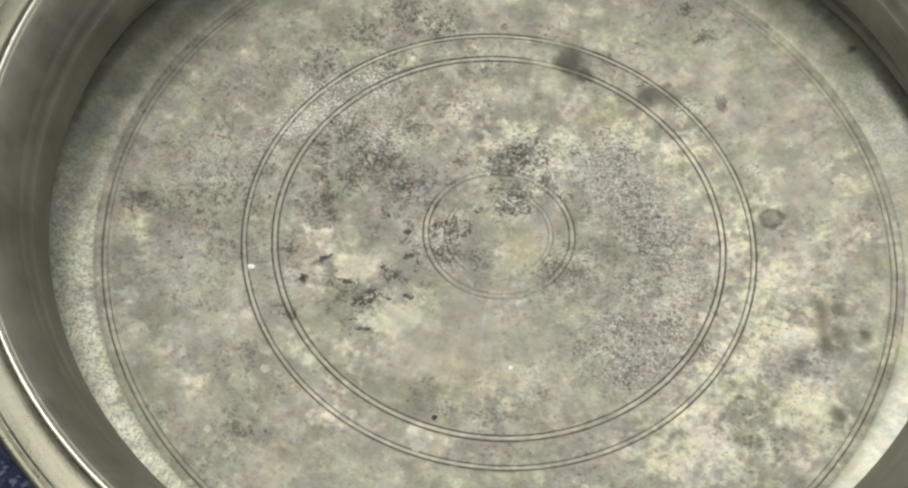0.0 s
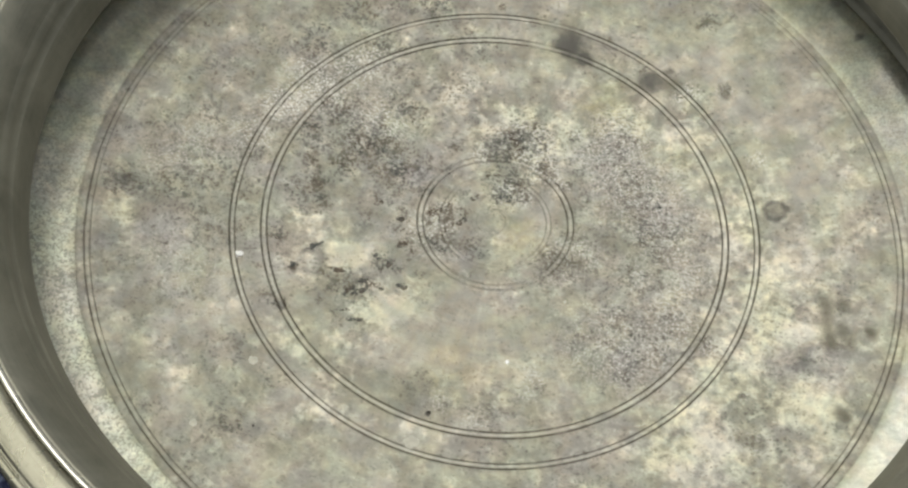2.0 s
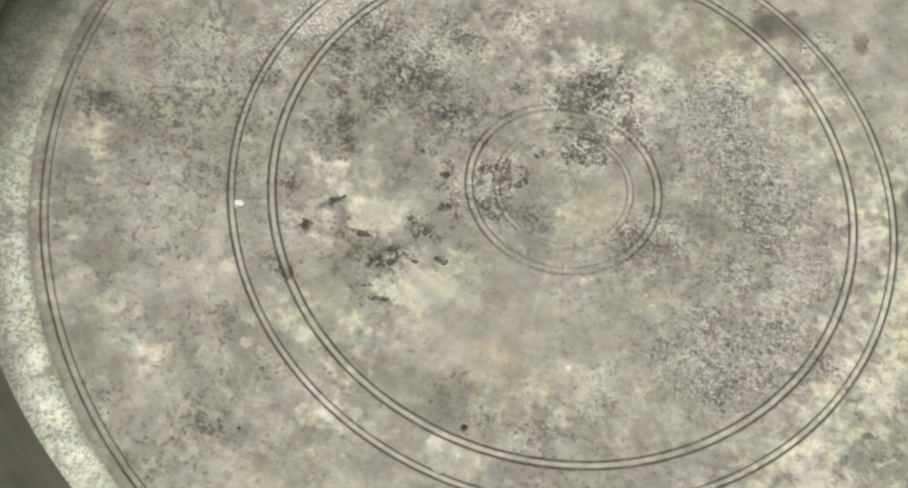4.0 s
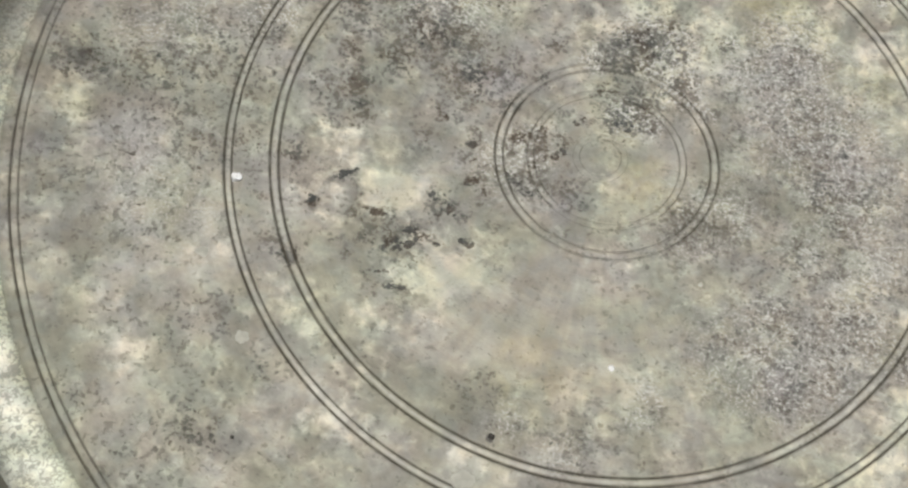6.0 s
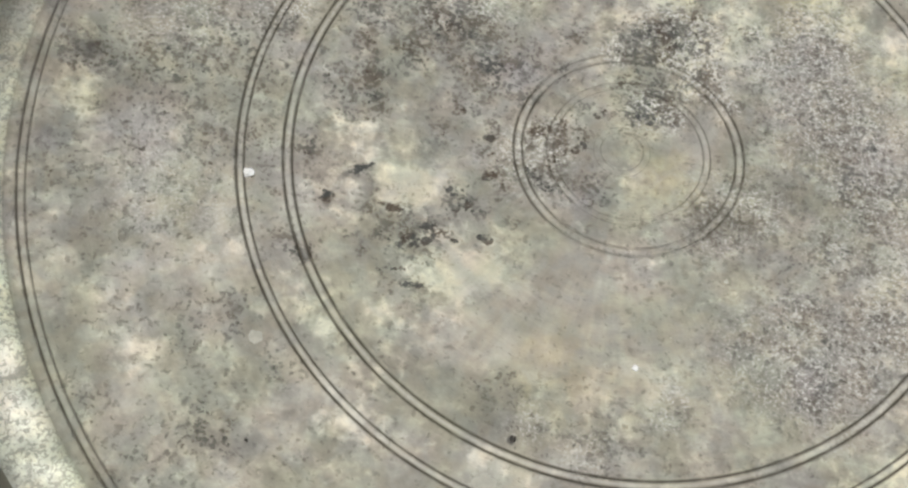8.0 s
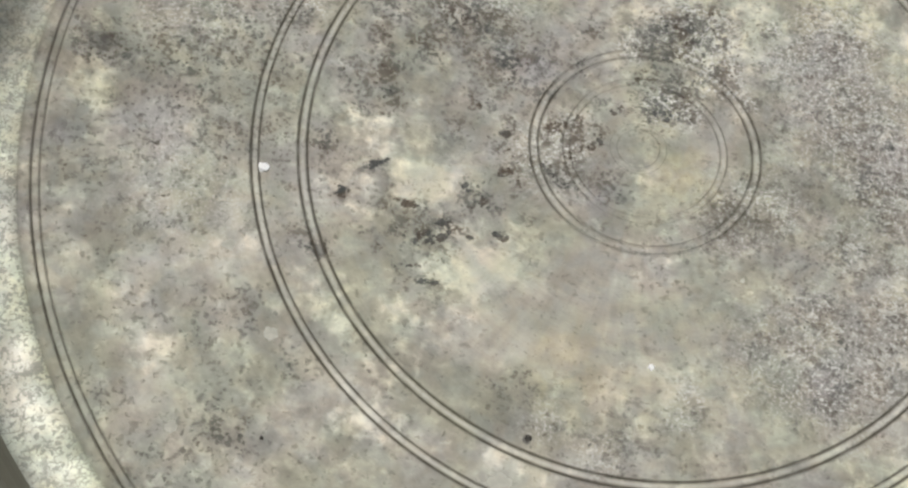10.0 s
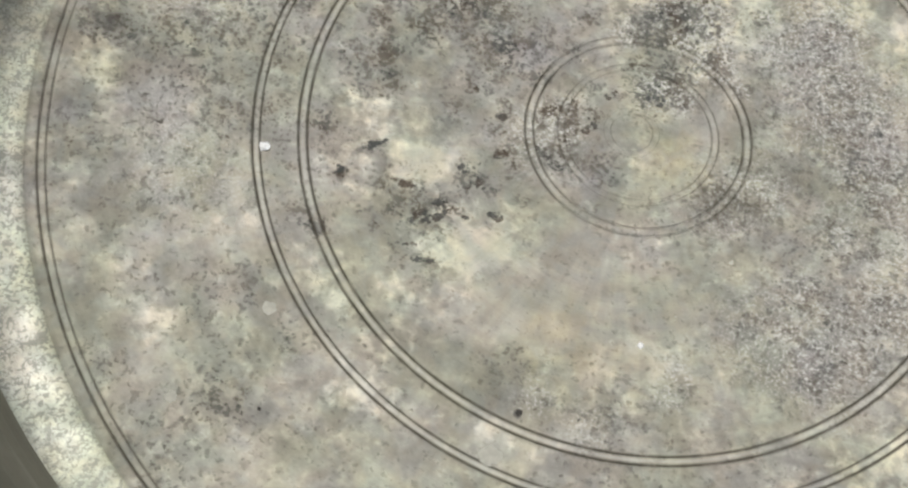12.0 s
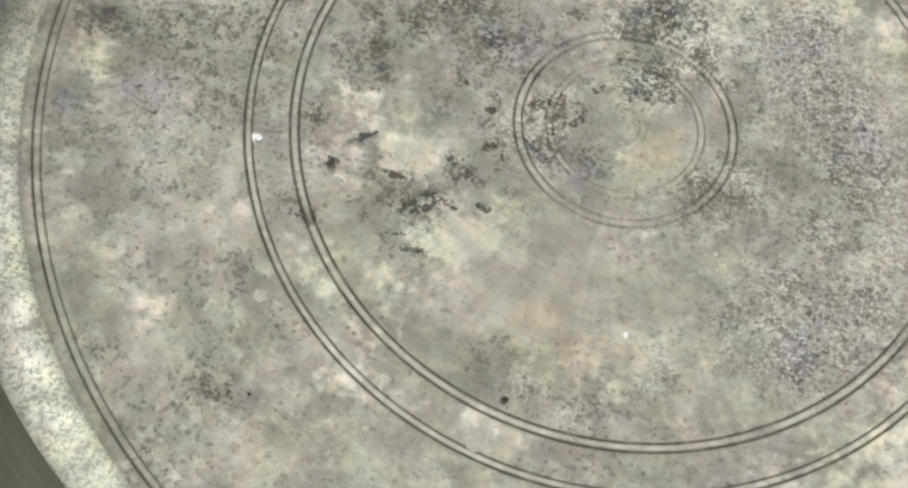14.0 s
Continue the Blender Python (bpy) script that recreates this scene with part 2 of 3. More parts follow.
def turned_metal(name, dark, light, metallic, rough_low, rough_high, tarnish):
    """Lathe-turned bronze with tool lines round the axis, smears and tarnish."""
    mat, t, where, bsdf = material(name)
    radius, angle, z = polar(t, where)
    ring = node(t, "ShaderNodeCombineXYZ", {0: math_node(t, "MULTIPLY", radius, 900.0), 1: math_node(t, "MULTIPLY", angle, 2.5),
                                            2: math_node(t, "MULTIPLY", z, 900.0)}).outputs[0]
    lines = noise_at(t, ring, 1.0, 3, 0.6)
    smear = noise_at(t, where, 45, 4, 0.6, 0.5)
    speck = noise_at(t, where, 700, 3, 0.6)
    colour = blend(t, ramp(t, smear, 0.3, 0.7), dark, light)
    colour = blend(t, ramp(t, lines, 0.35, 0.75, 0.0, 0.35), colour, light)
    colour = blend(t, ramp(t, speck, 0.58, 0.72, 0.0, tarnish), colour, (0.10, 0.09, 0.06, 1))
    t.links.new(colour, bsdf.inputs["Base Color"])
    bsdf.inputs["Metallic"].default_value = metallic
    t.links.new(ramp(t, smear, 0.3, 0.7, rough_low, rough_high), bsdf.inputs["Roughness"])
    bump = node(t, "ShaderNodeBump", {"Strength": 0.35, "Distance": 0.0003,
                                      "Height": math_node(t, "ADD", lines, math_node(t, "MULTIPLY", speck, 0.4))})
    t.links.new(bump.outputs[0], bsdf.inputs["Normal"])
    return mat


def plain(name, colour_a, colour_b, scale, rough, bump_size=0.0002):
    mat, t, where, bsdf = material(name)
    tone = noise_at(t, where, scale, 4, 0.6)
    t.links.new(blend(t, ramp(t, tone, 0.3, 0.7), colour_a, colour_b), bsdf.inputs["Base Color"])
    bsdf.inputs["Roughness"].default_value = rough
    bump = node(t, "ShaderNodeBump", {"Strength": 0.5, "Distance": bump_size, "Height": tone})
    t.links.new(bump.outputs[0], bsdf.inputs["Normal"])
    return mat


def woven(name):
    """Dark navy cloth: weave, lint and pale flecks."""
    mat, t, where, bsdf = material(name)
    weave = node(t, "ShaderNodeTexVoronoi", {"Vector": where, "Scale": 520.0}).outputs["Distance"]
    fade = noise_at(t, where, 160, 3, 0.6)
    colour = blend(t, ramp(t, fade, 0.35, 0.7), (0.012, 0.016, 0.045, 1), (0.035, 0.045, 0.10, 1))
    colour = blend(t, ramp(t, noise_at(t, where, 330, 3, 0.65), 0.52, 0.66, 0.0, 0.7), colour, (0.20, 0.23, 0.34, 1))
    t.links.new(colour, bsdf.inputs["Base Color"])
    bsdf.inputs["Roughness"].default_value = 0.95
    bump = node(t, "ShaderNodeBump", {"Strength": 0.8, "Distance": 0.001, "Height": weave})
    t.links.new(bump.outputs[0], bsdf.inputs["Normal"])
    return mat


PATINA = patina()
WALL_METAL = turned_metal("dull_brown_bronze", (0.165, 0.162, 0.13, 1), (0.28, 0.272, 0.22, 1), 0.55, 0.38, 0.52, 0.2)
RIM_METAL = turned_metal("yellowed_bronze", (0.12, 0.117, 0.088, 1), (0.20, 0.195, 0.155, 1), 0.8, 0.24, 0.36, 0.5)
LIP_METAL = turned_metal("polished_worn_bronze", (0.55, 0.53, 0.46, 1), (0.68, 0.66, 0.58, 1), 0.9, 0.22, 0.32, 0.2)
CLOTH = woven("navy_cloth")
CONCRETE = plain("grey_concrete", (0.20, 0.20, 0.19, 1), (0.30, 0.29, 0.28, 1), 14, 0.9, 0.001)
WHITE_GRIT = plain("white_grit", (0.88, 0.88, 0.85, 1), (0.94, 0.94, 0.93, 1), 900, 0.25)
BLACK_GRIT = plain("black_grit", (0.03, 0.028, 0.022, 1), (0.07, 0.06, 0.05, 1), 900, 0.7)
SOLDER = plain("pale_solder", (0.42, 0.41, 0.345, 1), (0.50, 0.49, 0.415, 1), 500, 0.7)


# ---- mesh tools ----
def part(name, mesh, mat, parent, label=""):
    ob = new(name, mesh)
    mesh.materials.append(mat)
    ob.parent = parent
    return tagged(ob, label)


def finish(bm, name):
    mesh = bpy.data.meshes.new(name)
    bmesh.ops.recalc_face_normals(bm, faces=bm.faces)
    for face in bm.faces:
        face.smooth = True
    bm.to_mesh(mesh)
    bm.free()
    return mesh


def lathe(name, profile, segments, closed, wobble=0.0, sag=0.0):
    """Turns a profile of (radius, height) in mm round the z axis; the first point may lie on the axis."""
    prof = np.array(profile, float)
    on_axis = prof[0, 0] < 1e-6
    rings = prof[1:] if on_axis else prof
    a = np.arange(segments) * (2 * np.pi / segments)
    swing = 1 + wobble * (np.sin(2 * a + 0.6) + 0.6 * np.sin(3 * a + 2.1) + 0.35 * np.sin(7 * a + 1.0))
    out = np.clip((rings[:, 0:1] - 150) / 20, 0, 1)
    r = rings[:, 0:1] * (1 + (swing[None, :] - 1) * out)
    r = r + sag * (0.76 * np.cos(2 * a - 1.57) - 0.35 * np.sin(a))[None, :] * np.exp(-((rings[:, 1:2] - 41) / 13) ** 2)      # the waist is beaten a little off centre
    verts = np.stack([r * np.cos(a), r * np.sin(a), np.repeat(rings[:, 1:2], segments, 1) + LIFT], -1).reshape(-1, 3) * MM
    n = len(rings)
    i, j = np.meshgrid(np.arange(n if closed else n - 1), np.arange(segments), indexing="ij")
    k, l = (i + 1) % n, (j + 1) % segments
    faces = np.stack([i * segments + j, i * segments + l, k * segments + l, k * segments + j], -1).reshape(-1, 4)
    verts, faces = verts.tolist(), faces.tolist()
    if on_axis:
        verts.append((0, 0, (prof[0, 1] + LIFT) * MM))
        faces += [(len(verts) - 1, j, (j + 1) % segments) for j in range(segments)]
    mesh = bpy.data.meshes.new(name)
    mesh.from_pydata(verts, [], faces)
    bm = bmesh.new()
    bm.from_mesh(mesh)
    bmesh.ops.recalc_face_normals(bm, faces=bm.faces)
    for face in bm.faces:
        face.smooth = True
    bm.to_mesh(mesh)
    bm.free()
    return mesh


# ---- setting ----
def build_ground():
    bm = bmesh.new()
    bmesh.ops.create_grid(bm, x_segments=8, y_segments=8, size=300)
    ob = new("ground", finish(bm, "ground"))
    ob.data.materials.append(CONCRETE)
    ob.location.z = -0.006
    tagged(ob, "plain grey concrete ground under the cloth", "ground", kind="structure")


def build_cloth():
    bm = bmesh.new()
    bmesh.ops.create_grid(bm, x_segments=160, y_segments=160, size=0.7)
    for v in bm.verts:
        far = max(0.0, v.co.xy.length - 0.17)
        lift = 0.5 + noise.noise(v.co * 7) * 0.5 + 0.3 * noise.noise(v.co * 24)
        v.co.z = -0.0012 + min(far * 0.10, 0.006) * lift
    mesh = finish(bm, "cloth")
    ob = new("cloth", mesh)
    mesh.materials.append(CLOTH)
    solid = ob.modifiers.new("thickness", "SOLIDIFY")
    solid.thickness, solid.offset = 0.002, -1
    tagged(ob, "dark navy woven cloth with pale lint under the basin", "cloth")


build_ground()
build_cloth()

# ---- basin ----
# engraved lines: radius, half width and depth in mm, and the share of grime
ENGRAVED = (
    (150.5, 0.36, 0.22, 0.9), (148.6, 0.30, 0.16, 0.6), (100.0, 0.40, 0.28, 1.0), (98.1, 0.32, 0.22, 0.85),
    (88.5, 0.42, 0.28, 1.0), (86.3, 0.40, 0.28, 0.95), (30.1, 0.42, 0.24, 0.95), (27.9, 0.40, 0.24, 0.9),
    (21.4, 0.3, 0.12, 0.65), (19.6, 0.3, 0.12, 0.6), (5.6, 0.24, 0.10, 0.36), (7.4, 0.2, 0.08, 0.2),
)
# pale ridges between the paired lines
RIDGES = [(a[0] + b[0]) / 2 for a, b in zip(ENGRAVED[::2], ENGRAVED[1::2])]
# patina, in mm on the floor: x, y, radius, strength
PITTED_NORTH = (
    (-67.2, 44.0, 10.8, 0.74), (-53.2, 30.8, 13.0, 0.74), (-43.6, 48.3, 9.6, 0.74), (-42.4, 21.3, 11.7, 0.74), (-73.7, 4.4, 6.9, 0.64),
    (-45.7, 64.0, 9.8, 0.55), (-56.9, 73.8, 11.1, 0.64), (3.1, 40.7, 10.8, 0.92), (2.7, 18.1, 9.8, 0.92), (-20.8, 62.1, 9.8, 0.46),
    (-74.4, 29.6, 10.6, 0.64), (-114.1, 27.9, 8.2, 0.55), (-128.5, 20.0, 10.4, 0.46), (-124.9, -5.7, 9.0, 0.55), (-142.5, -10.2, 4.9, 0.64),
    (-18.1, 83.1, 9.9, 0.46), (-81.3, 71.9, 12.3, 0.46), (-93.6, 31.3, 9.4, 0.46), (-68.8, 8.8, 6.1, 0.74), (-61.4, 17.5, 6.1, 0.74),
    (-67.9, -1.8, 4.2, 0.64), (-74.0, 17.4, 4.6, 0.55),
)
PITTED_SOUTH = (
    (-17.7, 0.9, 6.8, 1.00), (-20.4, -10.3, 5.9, 0.90), (-8.2, -10.8, 4.4, 0.60), (-33.7, -11.9, 3.3, 0.80), (-34.7, -2.5, 3.0, 0.70),
    (-50.7, -34.3, 8.6, 0.75), (-59.9, -29.3, 5.0, 0.70), (-40.6, -22.4, 4.4, 0.90), (-66.4, -20.5, 2.0, 1.20), (-72.6, -30.7, 1.7, 1.20),
    (-73.7, -47.3, 2.5, 1.20), (-79.1, -44.8, 3.5, 0.60), (-45.4, -48.5, 2.2, 0.70), (-80.4, -18.0, 3.6, 0.50), (-20.7, -66.4, 2.4, 0.80),
    (-23.7, -72.4, 6.0, 0.40), (-82.7, -97.2, 6.3, 0.50), (-52.1, -50.2, 3.5, 0.50), (-66.8, 0.3, 5.3, 0.80),
)
PITTED_EAST = (
    (53.7, 21.7, 18.6, 0.43), (43.5, 43.4, 14.3, 0.43), (65.5, 3.5, 13.7, 0.43), (34.3, -4.5, 9.1, 0.43), (23.5, -13.6, 9.0, 0.43),
    (68.1, -35.6, 10.9, 0.43), (51.4, -54.5, 11.7, 0.40), (79.7, -43.5, 3.9, 0.65), (72.4, -17.3, 11.1, 0.32), (86.4, 71.5, 2.9, 0.58),
    (71.1, 69.4, 4.9, 0.58), (94.9, -79.5, 4.1, 0.50), (92.6, -62.1, 1.7, 0.72),
    (38.4, -45.8, 12.9, 0.25), (99.2, 40.7, 3.3, 0.36), (-27.2, -6.7, 9.1, 0.43),
)
STAINS = (
    (22.6, 88.5, 7.5, 1.00), (28.7, 82.6, 4.0, 1.20), (56.0, 74.4, 5.9, 0.80), (63.6, 79.2, 3.4, 0.60), (111.0, -47.0, 6.4, 0.42),
    
    (139.2, 97.8, 2.2, 1.00), (-73.7, -47.6, 1.7, 0.80), (-16.2, -82.1, 0.9, 1.60),
    (-73.5, -96.3, 0.4, 1.50), (53.6, 34.8, 0.8, 1.20), (-140.8, -7.4, 5.8, 0.50), (-52.1, -10.7, 6.7, 0.40),
)
PALE = (
    (-53.8, -23.4, 8.7, 0.90), (-38.3, -41.0, 9.9, 1.00), (-47.3, -19.0, 3.7, 0.70), (-70.7, -8.9, 6.7, 0.60), (-69.3, -26.8, 5.0, 0.50),
    (0.8, -5.3, 5.2, 0.70), (2.3, 50.7, 8.4, 0.70), (-20.2, 56.4, 10.9, 0.50), (19.5, 46.8, 9.6, 0.70), (50.1, 55.3, 10.8, 0.60),
    (76.1, -80.9, 18.3, 0.70), (89.9, 4.9, 13.6, 0.50), (104.7, -10.3, 13.3, 0.60), (97.4, -41.2, 12.8, 0.60), (129.0, 11.3, 13.5, 0.40),
    (-138.2, -14.5, 6.7, 0.50), (16.9, 30.7, 9.3, 0.60), (-20.9, -87.5, 3.2, 0.60), (-64.1, -64.4, 5.4, 0.50),
)
OLIVE = (
    (39.0, 61.6, 9.7, 1.00), (12.0, -4.5, 8.9, 0.90), (-7.7, -61.1, 12.3, 0.70), (-17.2, -70.8, 5.4, 0.60), (131.9, 97.4, 14.6, 0.80),
    (5.1, -64.2, 8.1, 0.60), (-140.2, -13.4, 8.6, 0.50), (69.8, 40.5, 6.2, 0.60), (149.1, -44.2, 8.3, 0.50),
)
VIOLET = (
    (-34.6, 25.9, 10.9, 1.03), (38.2, 35.0, 12.4, 0.92), (53.1, -55.6, 8.1, 1.15), (-9.4, -12.8, 5.9, 0.92), (-46.6, -8.3, 8.9, 0.92),
    (-83.2, 4.4, 9.0, 0.69), (-135.1, -32.5, 8.4, 0.92), (111.5, -47.0, 7.0, 1.0), (-124.2, -36.4, 17.4, 0.69), (-109.7, -58.8, 12.2, 0.69),
    (130.0, -46.0, 8.0, 0.5), (62.5, 12.5, 9.0, 0.57), (18.7, 2.2, 7.5, 0.46),
)
PITTED_CENTRE = (
    (2.6, 43.4, 7.1, 0.86), (10.8, 35.8, 7.8, 0.82), (3.0, 17.5, 5.8, 0.95), (9.7, 13.6, 3.1, 0.86), (16.6, 26.9, 6.2, 0.69),
    (24.2, 21.2, 3.1, 0.52), (-7.1, 32.7, 4.7, 0.52), (-13.4, 12.8, 2.8, 0.52), (-6.7, 11.7, 1.4, 0.95), (-12.0, 4.1, 3.6, 0.77),
    (-22.4, 1.6, 3.8, 0.95), (-18.8, -6.4, 4.8, 0.86), (-21.4, -13.2, 4.1, 0.77), (-29.1, -12.5, 2.2, 0.69), (-48.5, 31.5, 6.3, 0.77),
    (-40.2, 30.0, 6.3, 0.60), (-35.6, 14.5, 3.1, 0.52), (-21.2, 21.9, 3.9, 0.60), (-18.3, 32.8, 3.4, 0.60), (-53.8, 26.2, 6.2, 0.69),
    (30.7, -13.3, 5.8, 0.43), (18.6, -9.9, 4.4, 0.43),
)
PITTED_OUTER = (
    (-97.2, -0.1, 6.0, 0.45), (-97.9, 16.3, 6.1, 0.50), (-92.3, -18.2, 3.6, 0.50), (-137.7, -8.0, 5.5, 0.60), (-109.3, 10.5, 10.6, 0.40),
    (-103.9, -23.6, 8.6, 0.35), (-118.4, -31.4, 1.3, 1.10), (-82.7, -95.1, 5.7, 0.50), (-79.0, -96.5, 1.8, 1.00), (-71.6, -77.0, 3.7, 0.60),
    (-110.1, -94.9, 6.3, 0.30), (-51.0, 104.7, 10.1, 0.60), (-64.2, 90.3, 11.2, 0.60), (-35.3, 101.4, 7.6, 0.50), (-8.2, 104.6, 2.5, 0.90),
    (78.6, 103.2, 3.5, 0.80), (94.2, -71.5, 6.1, 0.30), (53.9, 78.6, 3.4, 0.90),
    (-91.0, -70.0, 10.4, 0.30), (71.9, 119.1, 3.5, 0.80),
)
PITTED_EAST_FINE = (
    (62.2, -47.8, 6.8, 0.43), (48.8, -36.6, 8.4, 0.37), (43.2, -47.0, 6.9, 0.37), (57.9, -41.0, 7.6, 0.40), (51.9, -57.3, 6.7, 0.50),
    (65.8, 4.5, 5.9, 0.43), (54.7, 18.2, 9.1, 0.31), (42.4, 23.0, 9.2, 0.31), (36.2, 40.1, 8.6, 0.34), (27.7, 45.9, 2.8, 0.56),
    (53.9, -16.2, 8.7, 0.31), (20.1, -64.6, 4.7, 0.31), (16.6, -69.8, 4.0, 0.34), (1.8, -80.2, 5.9, 0.25), (-13.3, -77.9, 5.3, 0.31),
    (69.6, -23.1, 7.1, 0.31),
)
GREY = (
    (112.0, 74.0, 22.0, 0.55), (84.0, 102.0, 18.0, 0.50),
    (-79.5, 1.9, 6.0, 1.04), (-63.6, 27.2, 7.8, 1.04), (-47.3, 17.8, 6.9, 1.30), (-52.1, 3.6, 6.8, 1.04), (-50.0, -10.1, 6.7, 1.04),
    (-138.0, -7.2, 7.3, 1.17), (-123.5, -16.2, 7.9, 0.78), (-83.3, -95.3, 7.6, 1.04), (-39.6, -68.8, 8.1, 0.65), (-22.0, -74.2, 6.7, 1.04),
    (-13.3, -77.9, 5.9, 0.91), (-9.4, -12.8, 6.6, 0.91), (45.8, -1.0, 5.9, 0.91), (27.9, -14.8, 6.6, 0.78), (-8.0, -40.9, 9.9, 0.52),
    (28.9, -40.6, 11.2, 0.45), (-42.8, 24.1, 9.4, 0.78), (-141.3, 36.6, 14.1, 0.65), (111.0, -47.5, 6.5, 0.8), (-101.7, -20.6, 13.3, 0.39),
    (-83.7, 86.3, 14.9, 0.65), (-49.5, 13.1, 10.5, 0.98), (-73.1, 21.4, 10.5, 0.65), (-40.5, 24.5, 8.2, 0.78),
)
PITTED_WEST = (
    (-41.5, -32.7, 2.5, 0.75), (-34.3, -24.5, 2.2, 0.68), (-34.6, 1.1, 2.6, 0.75), (-25.8, -1.1, 4.1, 0.82), (-56.7, -36.5, 2.8, 0.89),
    (-51.1, -35.6, 3.6, 0.89), (-45.2, -32.4, 3.2, 0.89), (-32.2, -31.7, 1.6, 0.82), (-42.2, -21.9, 2.5, 0.89), (-37.7, -22.0, 2.2, 0.82),
    (-55.5, -28.9, 2.5, 0.82), (-61.3, -29.7, 2.2, 0.75), (-51.2, -28.6, 1.4, 0.82), (-66.2, -20.3, 2.0, 0.89), (-72.5, -30.3, 1.6, 0.89),
    (-35.5, -2.3, 2.1, 0.82), (-33.8, -12.8, 2.0, 0.89), (-29.3, -19.4, 2.2, 0.68), (-60.7, -42.8, 1.4, 0.75), (-46.9, -48.1, 1.6, 0.75),
    (-43.8, -49.3, 1.4, 0.68), (-64.6, -39.8, 1.4, 0.61), (-73.8, -47.6, 1.7, 0.95), (-53.8, -45.9, 1.4, 0.61),
)
SMOOTH = (
    (82.6, 85.8, 19.6, 0.80), (106.2, 63.4, 21.5, 0.80), (121.2, 30.1, 16.1, 0.80), (63.0, 93.8, 12.4, 0.70), (117.9, 0.5, 13.4, 0.60),
    (44.9, 110.4, 15.1, 0.50), (94.7, 40.6, 11.7, 0.70), (-4.1, -47.9, 15.3, 1.00), (-20.0, -54.8, 11.0, 0.90), (14.3, -48.5, 11.1, 0.80),
    (-11.6, -36.8, 8.5, 0.70), (-35.5, -61.7, 8.2, 0.60), (8.7, -60.4, 9.5, 0.70), (-34.0, -40.7, 8.5, 0.70), (-54.0, -22.5, 5.8, 0.60),
    (2.4, -11.8, 6.6, 0.70),
)
PITTED_RING = (
    (-43.2, 5.1, 3.9, 0.55), (-37.5, -6.2, 2.7, 0.70), (-30.8, -15.5, 2.6, 0.75), (-48.7, -5.3, 3.6, 0.45), (-73.6, -3.5, 3.6, 0.55),
    (-25.2, -25.2, 2.3, 0.60), (-29.0, 12.5, 3.1, 0.60), (-39.6, 18.9, 3.7, 0.60), (32.4, 15.7, 6.1, 0.50), (22.2, -16.0, 2.9, 0.70),
    (29.1, -12.0, 2.6, 0.70), (-119.1, -16.5, 13.0, 0.32), (-110.6, -47.7, 12.4, 0.32), (-111.4, -73.3, 9.2, 0.25), (-114.2, 1.4, 8.9, 0.40),
    (-133.1, -42.0, 6.9, 0.30), (-123.0, -63.0, 6.7, 0.25), (-95.4, -77.6, 7.9, 0.25),
)
PALE_OUTER = (
    (112.0, -68.0, 16.0, 0.70), (86.0, -84.0, 13.0, 0.70), (110.0, -20.0, 10.0, 0.50),
    (104.0, -30.9, 21.6, 0.75), (94.5, 24.0, 16.2, 0.50), (86.8, -51.7, 16.9, 0.65), (71.5, 50.9, 14.3, 0.50), (119.5, -9.9, 12.1, 0.60),
    (86.6, -61.4, 10.4, 0.60), (66.0, -88.6, 11.1, 0.60), (130.0, 32.9, 12.6, 0.40), (-136.8, -19.3, 5.7, 0.60), (-69.9, -58.2, 5.5, 0.60),
    (-40.1, -59.7, 5.5, 0.50), (-51.5, -87.1, 6.5, 0.60), (-102.7, -79.7, 6.5, 0.40), (-49.6, -72.8, 4.7, 0.50), (-8.7, 43.6, 6.3, 0.70),
    (20.9, 37.0, 9.4, 0.70), (46.7, 6.1, 4.5, 0.40), (5.4, -64.3, 12.7, 0.40), (-91.3, -51.6, 4.1, 0.40),
)
RUBBED = (
    (12.0, 88.0, 8.0, 1.00), (22.0, 96.0, 6.0, 1.00), (26.0, 86.0, 6.0, 0.80),
    (17.1, 94.7, 7.5, 1.00), (-6.6, 29.5, 4.7, 0.80), (12.3, 29.7, 6.2, 0.60), (-7.5, -15.8, 5.9, 0.60), (13.6, -17.8, 6.6, 0.70),
    (-19.2, -16.9, 3.7, 0.50), (-49.1, 90.1, 10.0, 0.50),
)
SOLDER_DROPS = ((-20.3, -93.4, 2.8), (-78.6, -71.4, 2.0), (-93.0, -98.8, 1.6), (28.7, -29.8, 1.3), (-94.3, -52.1, 1.7), (17.0, -47.9, 0.6), (40.0, 6.6, 0.9))
